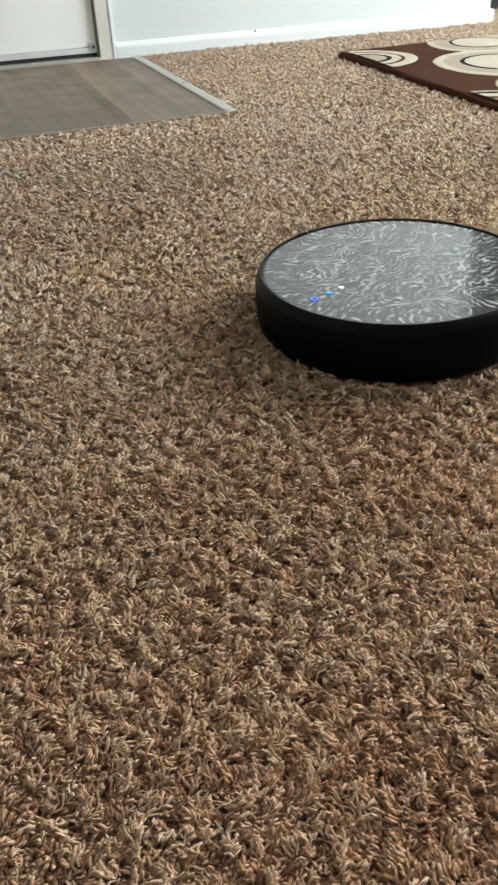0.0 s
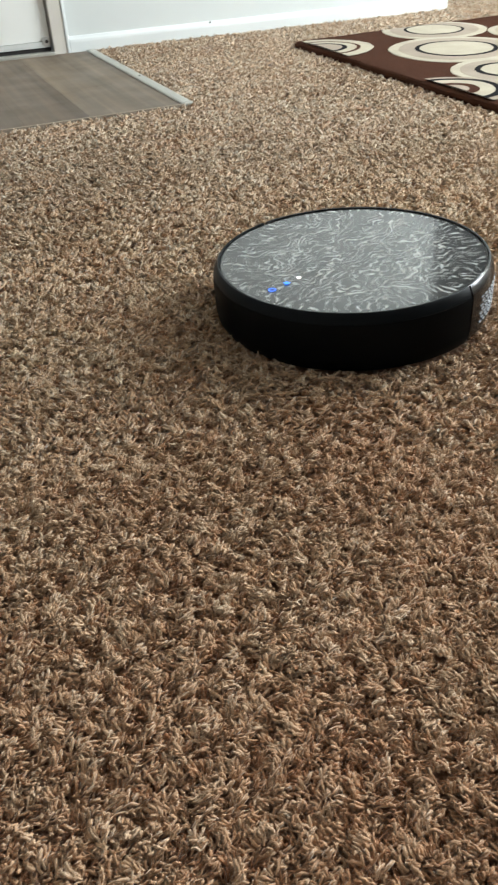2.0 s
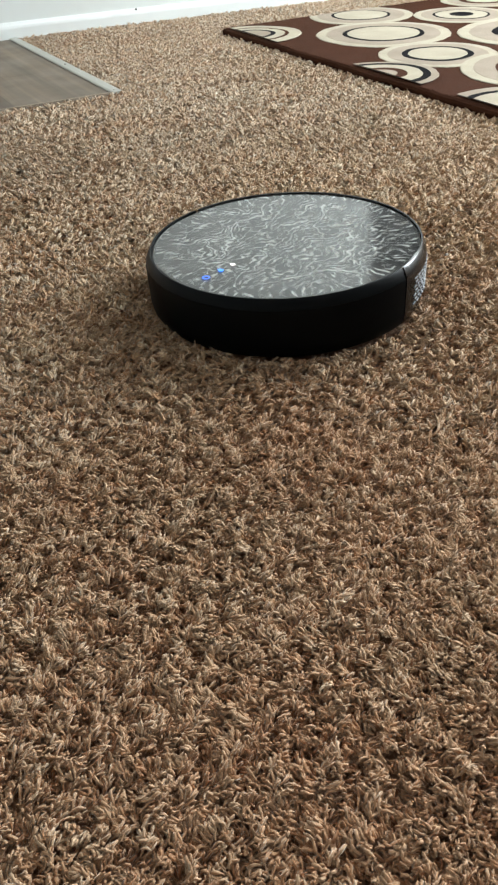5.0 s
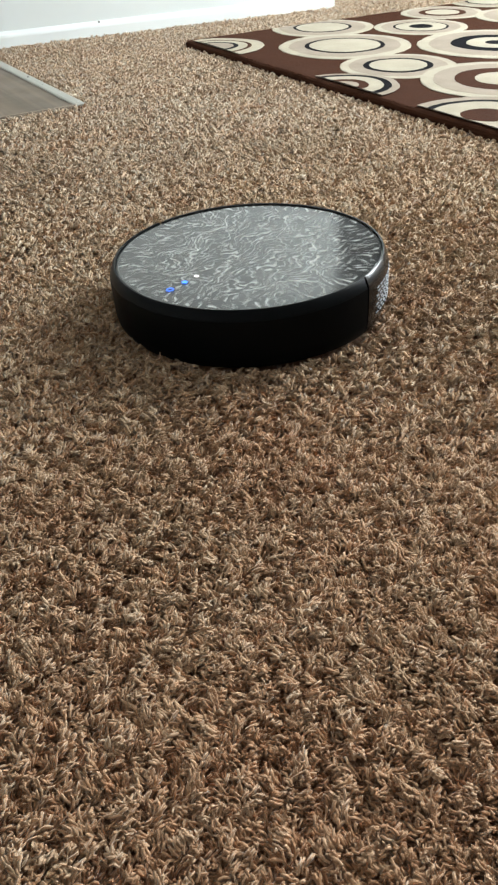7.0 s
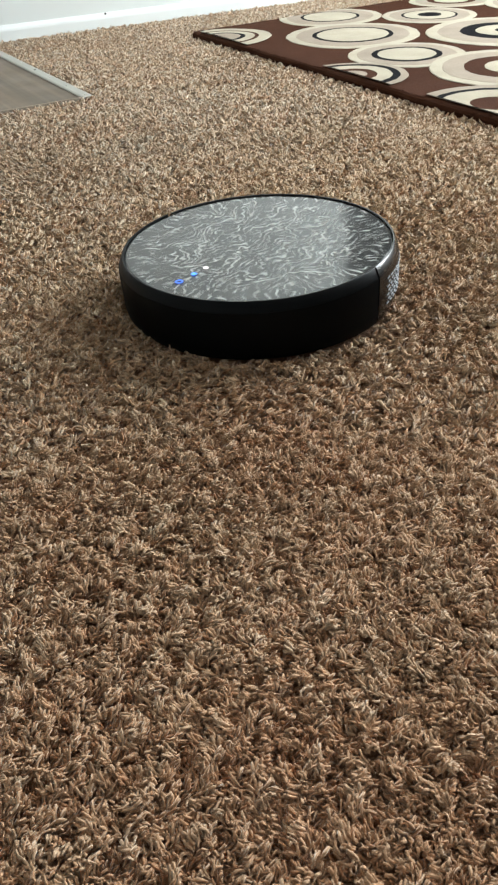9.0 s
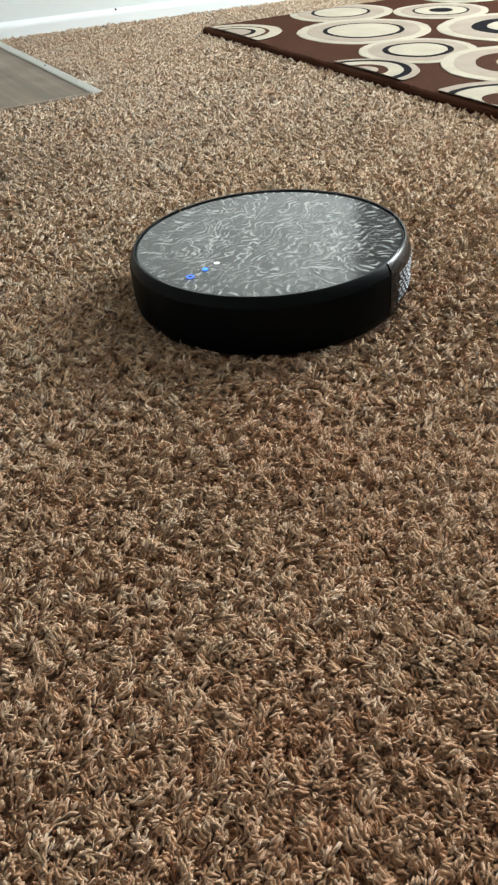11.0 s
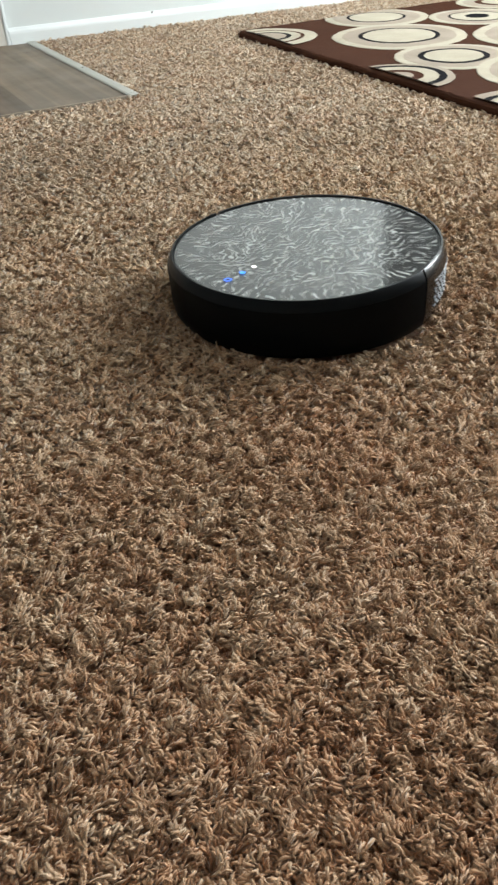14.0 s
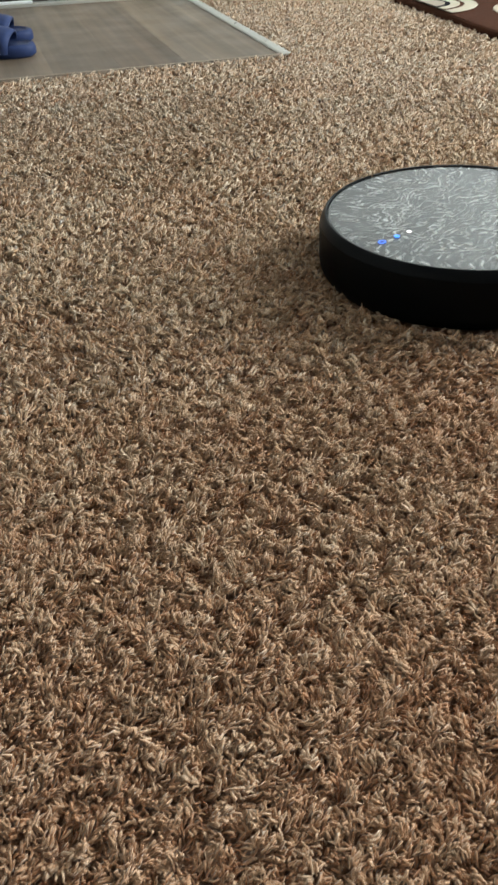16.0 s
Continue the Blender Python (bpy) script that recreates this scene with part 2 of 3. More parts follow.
tagged(slab("carpet_floor", ROOM_L, ROOM_B, -0.10, ROOM_R, 4.6, FLOOR_Z, BACKING), "brown beige cut-pile carpet backing under the yarn", "carpet", kind="structure")
tagged(slab("ceiling", ROOM_L, ROOM_B, CEIL, ROOM_R, 4.6, CEIL + 0.1, CEILING), "plain white painted ceiling", "ceiling", kind="structure")


def wall(name, boxes, label):
    root = tagged(empty(name), label, "wall", kind="structure")
    for b in boxes:
        slab("wall_panel", *b, WALL, root)
    return root


T = 0.12
wall("wall_north", [(JAMB_OUT - 0.004, WALL_Y, FLOOR_Z, WALL_END, WALL_Y + T, CEIL), (ROOM_L, WALL_Y, FLOOR_Z, DOOR_L - 0.05, WALL_Y + T, CEIL),
                    (DOOR_L - 0.05, WALL_Y, 2.09, JAMB_OUT - 0.004, WALL_Y + T, CEIL)], "smooth white painted wall with a door opening")
wall("wall_alcove", [(WALL_END - T, 4.5, FLOOR_Z, ROOM_R, 4.6, CEIL), (WALL_END - T, WALL_Y + T, FLOOR_Z, WALL_END, 4.5, CEIL)], "white painted wall of the dim alcove")
wall("wall_west", [(ROOM_L - T, ROOM_B, FLOOR_Z, ROOM_L, WALL_Y + T, CEIL)], "white painted side wall")
wall("wall_east", [(ROOM_R, ROOM_B, FLOOR_Z, ROOM_R + T, WIN_Y0, CEIL), (ROOM_R, WIN_Y1, FLOOR_Z, ROOM_R + T, 4.6, CEIL), (ROOM_R, WIN_Y0, FLOOR_Z, ROOM_R + T, WIN_Y1, WIN_Z0),
                   (ROOM_R, WIN_Y0, WIN_Z1, ROOM_R + T, WIN_Y1, CEIL)], "white painted side wall with a window opening")
wall("wall_south", [(ROOM_L, ROOM_B - T, FLOOR_Z, ROOM_R, ROOM_B, CEIL)], "white painted rear wall")


win = tagged(empty("window_1"), "white framed window in the side wall", "window", kind="structure")
for y0, z0, y1, z1 in ((WIN_Y0, WIN_Z0, WIN_Y0 + 0.05, WIN_Z1), (WIN_Y1 - 0.05, WIN_Z0, WIN_Y1, WIN_Z1), (WIN_Y - 0.025, WIN_Z0 + 0.051, WIN_Y + 0.025, WIN_Z1 - 0.051),
                       (WIN_Y0 + 0.051, WIN_Z0, WIN_Y1 - 0.051, WIN_Z0 + 0.05), (WIN_Y0 + 0.051, WIN_Z1 - 0.05, WIN_Y1 - 0.051, WIN_Z1)):
    slab("window_frame", ROOM_R + 0.03, y0, z0, ROOM_R + 0.09, y1, z1, TRIM, win, bevel=0.003)
for y0, y1 in ((WIN_Y0 + 0.052, WIN_Y - 0.027), (WIN_Y + 0.027, WIN_Y1 - 0.052)):
    pane = slab("pane", ROOM_R + 0.055, y0, WIN_Z0 + 0.052, ROOM_R + 0.061, y1, WIN_Z1 - 0.052, GLASS, win, "clear window glass")
    pane.visible_shadow = False


def moulding(name, x0, x1, y, z0, z1, depth, material, parent=None):
    """A skirting board along x with a rounded top, its back against the wall at y."""
    h = z1 - z0
    prof = [(0, 0), (-depth, 0), (-depth, h * 0.70), (-depth * 0.86, h * 0.82), (-depth * 0.55, h * 0.92), (-depth * 0.35, h), (0, h)]
    verts = [(x, y + a, z0 + b) for x in (x0, x1) for a, b in prof]
    k = len(prof)
    faces = [(i, (i + 1) % k, k + (i + 1) % k, k + i) for i in range(k)] + [tuple(range(k))[::-1], tuple(range(k, 2 * k))]
    return solid(name, verts, faces, material, parent)


base = tagged(empty("baseboard"), "low white painted wooden baseboard with rounded top", "baseboard", kind="structure")
moulding("board", JAMB_OUT + 0.001, WALL_END + 0.012, WALL_Y, FLOOR_Z, 0.042, 0.013, TRIM, base)
slab("corner_board", WALL_END, WALL_Y + 0.001, FLOOR_Z, WALL_END + 0.012, WALL_Y + T, 0.040, TRIM, base, bevel=0.002)
part("nail_hole", disc_bm(0.0035, -0.0006, 0.0006, 12), SHADOW_GAP, base, "small dark nail mark").matrix_basis = pose(1.109, WALL_Y - 0.0085, 0.0395, 62)

# door with its casing, sweep and threshold
door = tagged(empty("door_1"), "closed off-white entry door with grey sweep", "door", kind="structure")
slab("door_leaf", DOOR_L, WALL_Y + 0.010, 0.034, JAMB_IN - 0.006, WALL_Y + 0.055, 2.05, DOOR, door, bevel=0.002)
slab("door_sweep", DOOR_L + 0.005, WALL_Y + 0.004, 0.0165, JAMB_IN - 0.008, WALL_Y + 0.050, 0.0335, SWEEP, door, "grey vinyl door sweep", bevel=0.0015)
# dark slab stands in for the shade of the gap under the door
slab("door_gap_shade", DOOR_L + 0.005, WALL_Y + 0.012, 0.004, JAMB_IN - 0.006, WALL_Y + 0.045, 0.0165, SHADOW_GAP, door, "dark slab for the shaded gap under the door")
stud = part("door_stud", disc_bm(0.0132, -0.004, 0.004, 28, 0.0015), CHROME, door, "round metal door stud")
stud.matrix_basis = pose(0.5385, WALL_Y + 0.0045, 0.034, 90)
part("stud_centre", disc_bm(0.0055, 0.003, 0.0055, 20, 0.001), SHADOW_GAP, stud, "dark centre of the stud")

casing = tagged(empty("door_trim"), "cream painted wooden door casing", "door trim", kind="structure")
slab("casing_side", JAMB_IN, WALL_Y - 0.010, -0.008, JAMB_OUT - 0.011, WALL_Y + T, 2.06, CREAM, casing, bevel=0.002)
slab("casing_edge", JAMB_OUT - 0.0105, WALL_Y - 0.013, -0.008, JAMB_OUT, WALL_Y + 0.02, 2.09, TRIM, casing, "white outer edge bead", bevel=0.003)
slab("casing_far_side", DOOR_L - 0.05, WALL_Y - 0.012, -0.008, DOOR_L - 0.003, WALL_Y + T, 2.06, CREAM, casing, bevel=0.002)
slab("casing_head", DOOR_L - 0.05, WALL_Y - 0.012, 2.061, JAMB_OUT - 0.011, WALL_Y + T, 2.09, CREAM, casing, bevel=0.002)
slab("threshold", DOOR_L, WALL_Y - 0.020, -0.006, JAMB_IN - 0.001, WALL_Y + 0.10, 0.004, STEEL, casing, "pale metal threshold", bevel=0.002)
slab("short_white_strip", 0.02, WALL_Y - 0.022, 0.0045, 0.185, WALL_Y - 0.006, 0.012, TRIM, casing, "short white strip along part of the threshold", bevel=0.002)

# tall dark cabinet past the end of the wall
cab = tagged(empty("tall_cabinet"), "tall black cabinet standing past the wall's end", "cabinet")
slab("body", 2.14, 3.12, FLOOR_Z, 3.10, 3.60, 1.95, DARK, cab, bevel=0.004)
for x in (2.145, 2.625):
    d = slab("cabinet_door", x, 3.10, 0.06, x + 0.470, 3.119, 1.93, DARK, cab, bevel=0.002)
    slab("handle", x + (0.43 if x < 2.5 else 0.03), 3.085, 0.95, x + (0.44 if x < 2.5 else 0.04), 3.10, 1.10, CHROME, d, bevel=0.002)

# dark framed panel on the wall beside the door, seen mirrored in the lid
panel = tagged(empty("wall_panel_frame"), "dark framed panel hanging on white wall", "wall picture")
slab("border", 0.63, WALL_Y - 0.022, 0.93, 0.92, WALL_Y - 0.001, 1.33, DARK, panel, bevel=0.003)
slab("picture_face", 0.65, WALL_Y - 0.025, 0.95, 0.90, WALL_Y - 0.0225, 1.31, SHADOW_GAP, panel)

# ---- metal edging strip ----
strip = tagged(empty("edging_strip"), "brushed aluminium carpet edging strip with screws", "floor trim")
bm = bmesh.new()
prof = [(STRIP_L, -0.004), (STRIP_L + 0.001, -0.0020), (STRIP_L + 0.005, -0.0002), (STRIP_R - 0.005, 0.0006), (STRIP_R - 0.001, -0.0010), (STRIP_R, -0.004)]
v = [bm.verts.new((x, y, z)) for y in (VINYL_Y - 0.002, WALL_Y - 0.016) for x, z in prof]
for i in range(6):
    bm.faces.new((v[i], v[(i + 1) % 6], v[6 + (i + 1) % 6], v[6 + i]))
bm.faces.new(v[:6]), bm.faces.new(v[6:])
part("strip", bm, STEEL, strip)
for i in range(8):
    part("screw", disc_bm(0.0030, 0.0, 0.0011, 12, 0, 0.674, 1.872 + 0.125 * i), SHADOW_GAP if i == 3 else CHROME, strip)

# ---- robot vacuum ----
RX, RY, RFRONT = 0.460, 0.727, -162.0
robot = tagged(empty("robot_vacuum"), "black round robot vacuum with wrinkled film on glass", "robot vacuum")
robot.matrix_basis = pose(RX, RY, 0, -1.0, -1.5, 0) @ pose(0, 0, 0, 0, 0, RFRONT)
TOP = 0.062
arc_part("chassis", [(0.002, -0.009), (0.130, -0.009), (0.148, -0.006), (0.1545, 0.004), (0.1545, 0.050), (0.1545, TOP - 0.006), (0.002, TOP - 0.006)], 0, 360, 128, BLACK, robot)
BUMPER = [(0.1550, -0.002), (0.1585, -0.002), (0.1620, 0.004), (0.1632, 0.012), (0.1634, 0.0500), (0.1629, 0.0530), (0.1550, 0.0530)]
bumper = arc_part("bumper", BUMPER, -92, 92, 110, BLACK, robot, "matt black front bumper")
arc_part("bumper_rim", [(0.1549, 0.0533), (0.1626, 0.0533), (0.1622, 0.0545), (0.1584, 0.0626), (0.1567, 0.0640), (0.1550, 0.0637)], -92, 92, 110, SATIN, bumper, "satin black chamfered rim")
REAR = [(0.1550, -0.003), (0.1580, -0.003), (0.1608, 0.004), (0.1618, 0.012), (0.1622, 0.0495), (0.1616, 0.0528), (0.1576, 0.0626), (0.1564, 0.0640), (0.1550, 0.0636), (0.1547, 0.056)]
arc_part("rear_shell", REAR, 93.6, 266.4, 104, RIM, robot, "glossy black rear shell")
lid = part("lid", disc_bm(0.1535, TOP - 0.006, TOP, 160, 0.0008), LID, robot, "dark glass lid under wrinkled clear film")
arc_part("lid_edge", [(0.1536, TOP - 0.004), (0.1541, TOP - 0.004), (0.1541, TOP - 0.0006), (0.1536, TOP - 0.0004)], 0, 360, 160, EDGE, lid, "thin bright glass edge")


def film_folds():
    """The clear film as one thin sheet: a wavy net of folds along the front axis, stiff folds in from the rim, a few long ones across."""
    rng = np.random.default_rng(31)
    h, limit = 0.0009, 0.1522
    axis = np.arange(-limit, limit + h, h)
    x, y = np.meshgrid(axis, axis)
    r, th = np.hypot(x, y), np.arctan2(y, x)

    def soft(length, count=14):
        """Smooth noise of about unit spread."""
        out = np.zeros_like(x)
        for _ in range(count):
            k, a, ph = 2 * np.pi / (length * rng.uniform(0.7, 1.5)), rng.uniform(0, 2 * np.pi), rng.uniform(0, 2 * np.pi)
            out += np.cos(k * (x * np.cos(a) + y * np.sin(a)) + ph)
        return out * math.sqrt(2 / count)

    def stripes(u, v, spacing, spread, wide=0.98, count=46):
        """Crests of a bundle of waves that run along u: they wander, fork and end as the bundle beats."""
        re, im = np.zeros_like(u), np.zeros_like(u)
        for _ in range(count):
            k, a, ph = 2 * np.pi / (spacing * rng.uniform(0.78, 1.30)), np.pi / 2 + rng.normal(0, spread), rng.uniform(0, 2 * np.pi)
            arg = k * (u * np.cos(a) + v * np.sin(a)) + ph
            re, im = re + np.cos(arg), im + np.sin(arg)
        phase, size = np.arctan2(im, re), np.hypot(re, im) / math.sqrt(count)
        return np.exp(-(phase / wide) ** 2) * np.clip((size - 0.06) / 0.38, 0, 1)

    wx, wy = x + 0.0016 * soft(0.016) + 0.0042 * soft(0.050), y + 0.0014 * soft(0.016) + 0.0048 * soft(0.050)
    inner = stripes(wx, wy, 0.0086, 0.36)
    cross = stripes(0.5 * wx + 0.87 * wy, 0.5 * wy - 0.87 * wx, 0.019, 0.45, 0.46) * np.clip(0.35 + 0.8 * soft(0.035), 0, 1)
    inner = np.maximum(inner, cross)
    # toward the rim the folds turn to run outward
    outer = stripes(r + 0.002 * soft(0.03), 0.142 * th + 0.0022 * soft(0.03), 0.0105, 0.30)
    turn_out = np.clip((r - 0.112 + 0.012 * soft(0.035)) / 0.022, 0, 1)
    mask = np.clip(0.86 + 0.34 * soft(0.030), 0.35, 1)
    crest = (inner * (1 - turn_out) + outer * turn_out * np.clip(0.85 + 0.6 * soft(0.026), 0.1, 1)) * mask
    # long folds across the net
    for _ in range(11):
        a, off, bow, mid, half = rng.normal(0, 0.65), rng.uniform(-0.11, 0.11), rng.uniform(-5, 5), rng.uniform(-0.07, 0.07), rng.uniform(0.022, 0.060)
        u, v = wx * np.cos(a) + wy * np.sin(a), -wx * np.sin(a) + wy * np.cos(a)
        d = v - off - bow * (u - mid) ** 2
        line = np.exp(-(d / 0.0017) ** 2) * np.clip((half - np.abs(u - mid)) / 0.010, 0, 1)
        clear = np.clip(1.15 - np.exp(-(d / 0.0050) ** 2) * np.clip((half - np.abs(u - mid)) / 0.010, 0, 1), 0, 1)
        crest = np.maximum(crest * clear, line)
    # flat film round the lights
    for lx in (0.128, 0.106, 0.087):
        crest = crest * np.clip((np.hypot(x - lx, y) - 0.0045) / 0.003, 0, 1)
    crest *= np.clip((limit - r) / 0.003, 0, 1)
    n = len(axis)
    inside = r < limit
    index = np.full(n * n, -1)
    index[inside.ravel()] = np.arange(inside.sum())
    index = index.reshape(n, n)
    quads = np.stack([index[:-1, :-1], index[:-1, 1:], index[1:, 1:], index[1:, :-1]], -1).reshape(-1, 4)
    quads = quads[(quads >= 0).all(1)]
    verts = np.stack([x[inside], y[inside], TOP + 0.00015 + 0.00030 * crest[inside]], 1)
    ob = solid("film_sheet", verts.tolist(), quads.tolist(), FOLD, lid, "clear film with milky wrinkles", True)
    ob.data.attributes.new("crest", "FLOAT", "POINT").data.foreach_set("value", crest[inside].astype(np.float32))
    return ob


film_folds()


def flat_shape(name, loops, z, material, parent, label=""):
    bm = bmesh.new()
    for outer in loops:
        low, high = [bm.verts.new((x, y, z)) for x, y in outer], [bm.verts.new((x, y, z + 0.0003)) for x, y in outer]
        bm.faces.new(high), bm.faces.new(low[::-1])
        n = len(outer)
        for i in range(n):
            bm.faces.new((low[i], low[(i + 1) % n], high[(i + 1) % n], high[i]))
    return part(name, bm, material, parent, label)


def ring_loops(cx, cy, r0, r1, a0, a1, n):
    out = []
    for i in range(n):
        a, c = radians(a0 + (a1 - a0) * i / n), radians(a0 + (a1 - a0) * (i + 1) / n)
        out.append([(cx + r1 * math.cos(a), cy + r1 * math.sin(a)), (cx + r1 * math.cos(c), cy + r1 * math.sin(c)),
                    (cx + r0 * math.cos(c), cy + r0 * math.sin(c)), (cx + r0 * math.cos(a), cy + r0 * math.sin(a))])
    return out


# power ring, home mark and status dot, in a line toward the bumper
flat_shape("power_light", ring_loops(0.128, 0, 0.0027, 0.0044, 0, 360, 24), TOP + 0.0010, BLUE, robot, "glowing blue power icon")
flat_shape("home_light", [[(0.1030, -0.0028), (0.1060, -0.0028), (0.1060, 0.0028), (0.1030, 0.0028)], [(0.1062, -0.0042), (0.1092, 0.0), (0.1062, 0.0042)]], TOP + 0.0010, CYAN, robot, "glowing light blue home icon")
flat_shape("status_light", [[(0.087 + 0.0026 * math.cos(a * math.pi / 6), 0.0032 * math.sin(a * math.pi / 6)) for a in range(12)]], TOP + 0.0010, WHITE_LED, robot, "small white status light")


def vents(side):
    """A grille of short slanted slats behind the bumper's end."""
    for row in range(7):
        for col in range(9):
            a = side * (101 + col * 3.5 + (row % 2) * 1.2)
            z = 0.0145 + row * 0.0050
            bm = box_bm(-0.0010, -0.0033, -0.0008, 0.0010, 0.0033, 0.0008, 0.0004, 1)
            o = part("vent_slat", bm, SLAT, robot)
            o.matrix_basis = pose(0, 0, 0, 0, 0, a) @ pose(0.1620, 0, z, side * 8)


vents(1), vents(-1)
for k in (-1, 1):
    part("wheel", disc_bm(0.030, -0.008, 0.008, 32, 0.002), BLACK, robot, "black rubber drive wheel").matrix_basis = pose(0, 0.110 * k, 0.017, 90)

# ---- rug ----
RUG = (1.236, 2.405)
RUG_S, RUG_T = 1.75, 2.25
SDIR = (math.cos(radians(2.0)), math.sin(radians(2.0)))
TDIR = (-math.sin(radians(1.6)), -math.cos(radians(1.6)))
RUG_Z = 0.013


def rug_xy(s, t):
    return RUG[0] + s * SDIR[0] + t * TDIR[0], RUG[1] + s * SDIR[1] + t * TDIR[1]


def rug_st(x, y):
    m = np.array([[SDIR[0], TDIR[0]], [SDIR[1], TDIR[1]]])
    return tuple(np.linalg.solve(m, np.array([x - RUG[0], y - RUG[1]])))


rug = tagged(empty("rug"), "brown rug with cream and navy circles on carpet", "rug")
EDGE_ST = []
for cs, ct, a0, ns, nt in ((RUG_S, RUG_T, 0, 0, RUG_T), (0, RUG_T, 90, 0, 0), (0, 0, 180, RUG_S, 0), (RUG_S, 0, 270, RUG_S, RUG_T)):
    for i in range(7):
        a = radians(a0 + i * 15)
        EDGE_ST.append((cs + (0.02 if cs == 0 else -0.02) + 0.02 * math.cos(a), ct + (0.02 if ct == 0 else -0.02) + 0.02 * math.sin(a)))
    # slightly wavy stretch to the next corner
    for i in range(1, 48):
        k, wave = i / 48, 0.0022 * math.sin(i * 0.9 + a0) + 0.0016 * math.sin(i * 2.3 + 2 * a0)
        s0, t0 = EDGE_ST[-1] if i == 1 else (s0, t0)
        if cs != ns:
            EDGE_ST.append((s0 + (ns + (-0.02 if ns else 0.02) - s0) * k, t0 + wave))
        else:
            EDGE_ST.append((s0 + wave, t0 + (nt + (-0.02 if nt else 0.02) - t0) * k))


def rug_layers():
    levels = [(0.0, -0.010), (-0.003, 0.003), (-0.001, 0.009), (0.004, 0.0122), (0.010, RUG_Z)]
    verts, faces = [], []
    mid_s, mid_t = RUG_S / 2, RUG_T / 2
    for inset, z in levels:
        for s, t in EDGE_ST:
            verts.append((*rug_xy(s + inset * (1 if s < mid_s else -1), t + inset * (1 if t < mid_t else -1)), z))
    k = len(EDGE_ST)
    for j in range(len(levels) - 1):
        faces += [(j * k + i, j * k + (i + 1) % k, (j + 1) * k + (i + 1) % k, (j + 1) * k + i) for i in range(k)]
    faces.append(tuple((len(levels) - 1) * k + i for i in range(k)))
    faces.append(tuple(range(k))[::-1])
    return verts, faces


v, f = rug_layers()
part_rug = solid("ground", v, f, RUG_BROWN, rug, "chocolate brown cut pile base")
LAYER = [0]


def motif(x, y, rings, wob):
    """Rings of one circle, outermost first: (outer radius, inner radius, centre shift, material, name)."""
    s0, t0 = rug_st(x, y)
    LAYER[0] += 1
    for i, (r1, r0, shift, material, name) in enumerate(rings):
        n, verts, faces = 200, [], []
        z = RUG_Z + 0.0012 + 0.0004 * i + 0.00013 * LAYER[0]
        for k in range(n):
            a = 2 * math.pi * k / n
            w1 = 1 + 0.012 * math.sin(3 * a + wob) + 0.008 * math.sin(5 * a + 2 * wob) + 0.003 * math.sin(13 * a + 3 * wob + i) + 0.003 * math.sin(23 * a + wob * 5)
            for r, zz in ((r1 * w1, z - 0.0012), (r1 * w1 - 0.0015, z), (max(r0 * w1, 0.0005), z)):
                s = min(max(s0 + shift[0] + r * math.cos(a), 0.011), RUG_S - 0.011)
                t = min(max(t0 + shift[1] + r * math.sin(a), 0.011), RUG_T - 0.011)
                verts.append((*rug_xy(s, t), zz))
        for k in range(n):
            j = (k + 1) % n
            faces += [(3 * k, 3 * j, 3 * j + 1, 3 * k + 1), (3 * k + 1, 3 * j + 1, 3 * j + 2, 3 * k + 2)]
        solid(name, verts, faces, material, rug)


def plain_circle(x, y, r, inner, wob, band=0.012, dark=RUG_NAVY, core=None):
    z0 = (0, 0)
    rings = [(r, r * 0.84, z0, RUG_CREAM, "cream_ring"), (r * 0.85, inner, z0, RUG_BEIGE, "beige_ring"), (inner + band, inner - 0.002, z0, dark, "dark_ring"), (inner, 0, z0, RUG_CREAM, "cream_disc")]
    if core:
        rings.append((core, 0, z0, dark, "dark_disc"))
    motif(x, y, rings, wob)


plain_circle(1.697, 2.306, 0.173, 0.090, 0.3, 0.010)
plain_circle(1.548, 1.985, 0.199, 0.108, 1.1, 0.014)
plain_circle(1.472, 1.656, 0.155, 0.078, 2.0, 0.016)
plain_circle(1.936, 2.093, 0.154, 0.085, 2.9, 0.008, RUG_NAVY, 0.040)
plain_circle(2.202, 2.281, 0.150, 0.062, 3.7, 0.024, RUG_BROWN)
plain_circle(1.888, 1.724, 0.228, 0.085, 4.4, 0.045, RUG_NAVY, 0.030)
plain_circle(1.550, 1.368, 0.203, 0.070, 5.2, 0.050, RUG_BROWN)
plain_circle(2.52, 2.375, 0.150, 0.080, 0.9, 0.012)
plain_circle(2.36, 2.02, 0.190, 0.100, 1.7, 0.012)
plain_circle(1.82, 1.02, 0.190, 0.100, 2.2, 0.012)
plain_circle(2.20, 1.42, 0.200, 0.100, 3.2, 0.020)
for k, (cx, cy, r) in enumerate(((2.60, 1.72, 0.17), (2.62, 1.30, 0.16), (2.28, 1.00, 0.18), (2.68, 0.90, 0.19), (1.44, 0.72, 0.17), (1.86, 0.60, 0.20), (2.30, 0.56, 0.16), (2.64, 0.48, 0.15), (1.46, 0.36, 0.15), (1.98, 0.27, 0.13))):
    plain_circle(cx, cy, r, r * 0.5, 0.7 * k, 0.014, RUG_BROWN if k % 3 == 0 else RUG_NAVY)
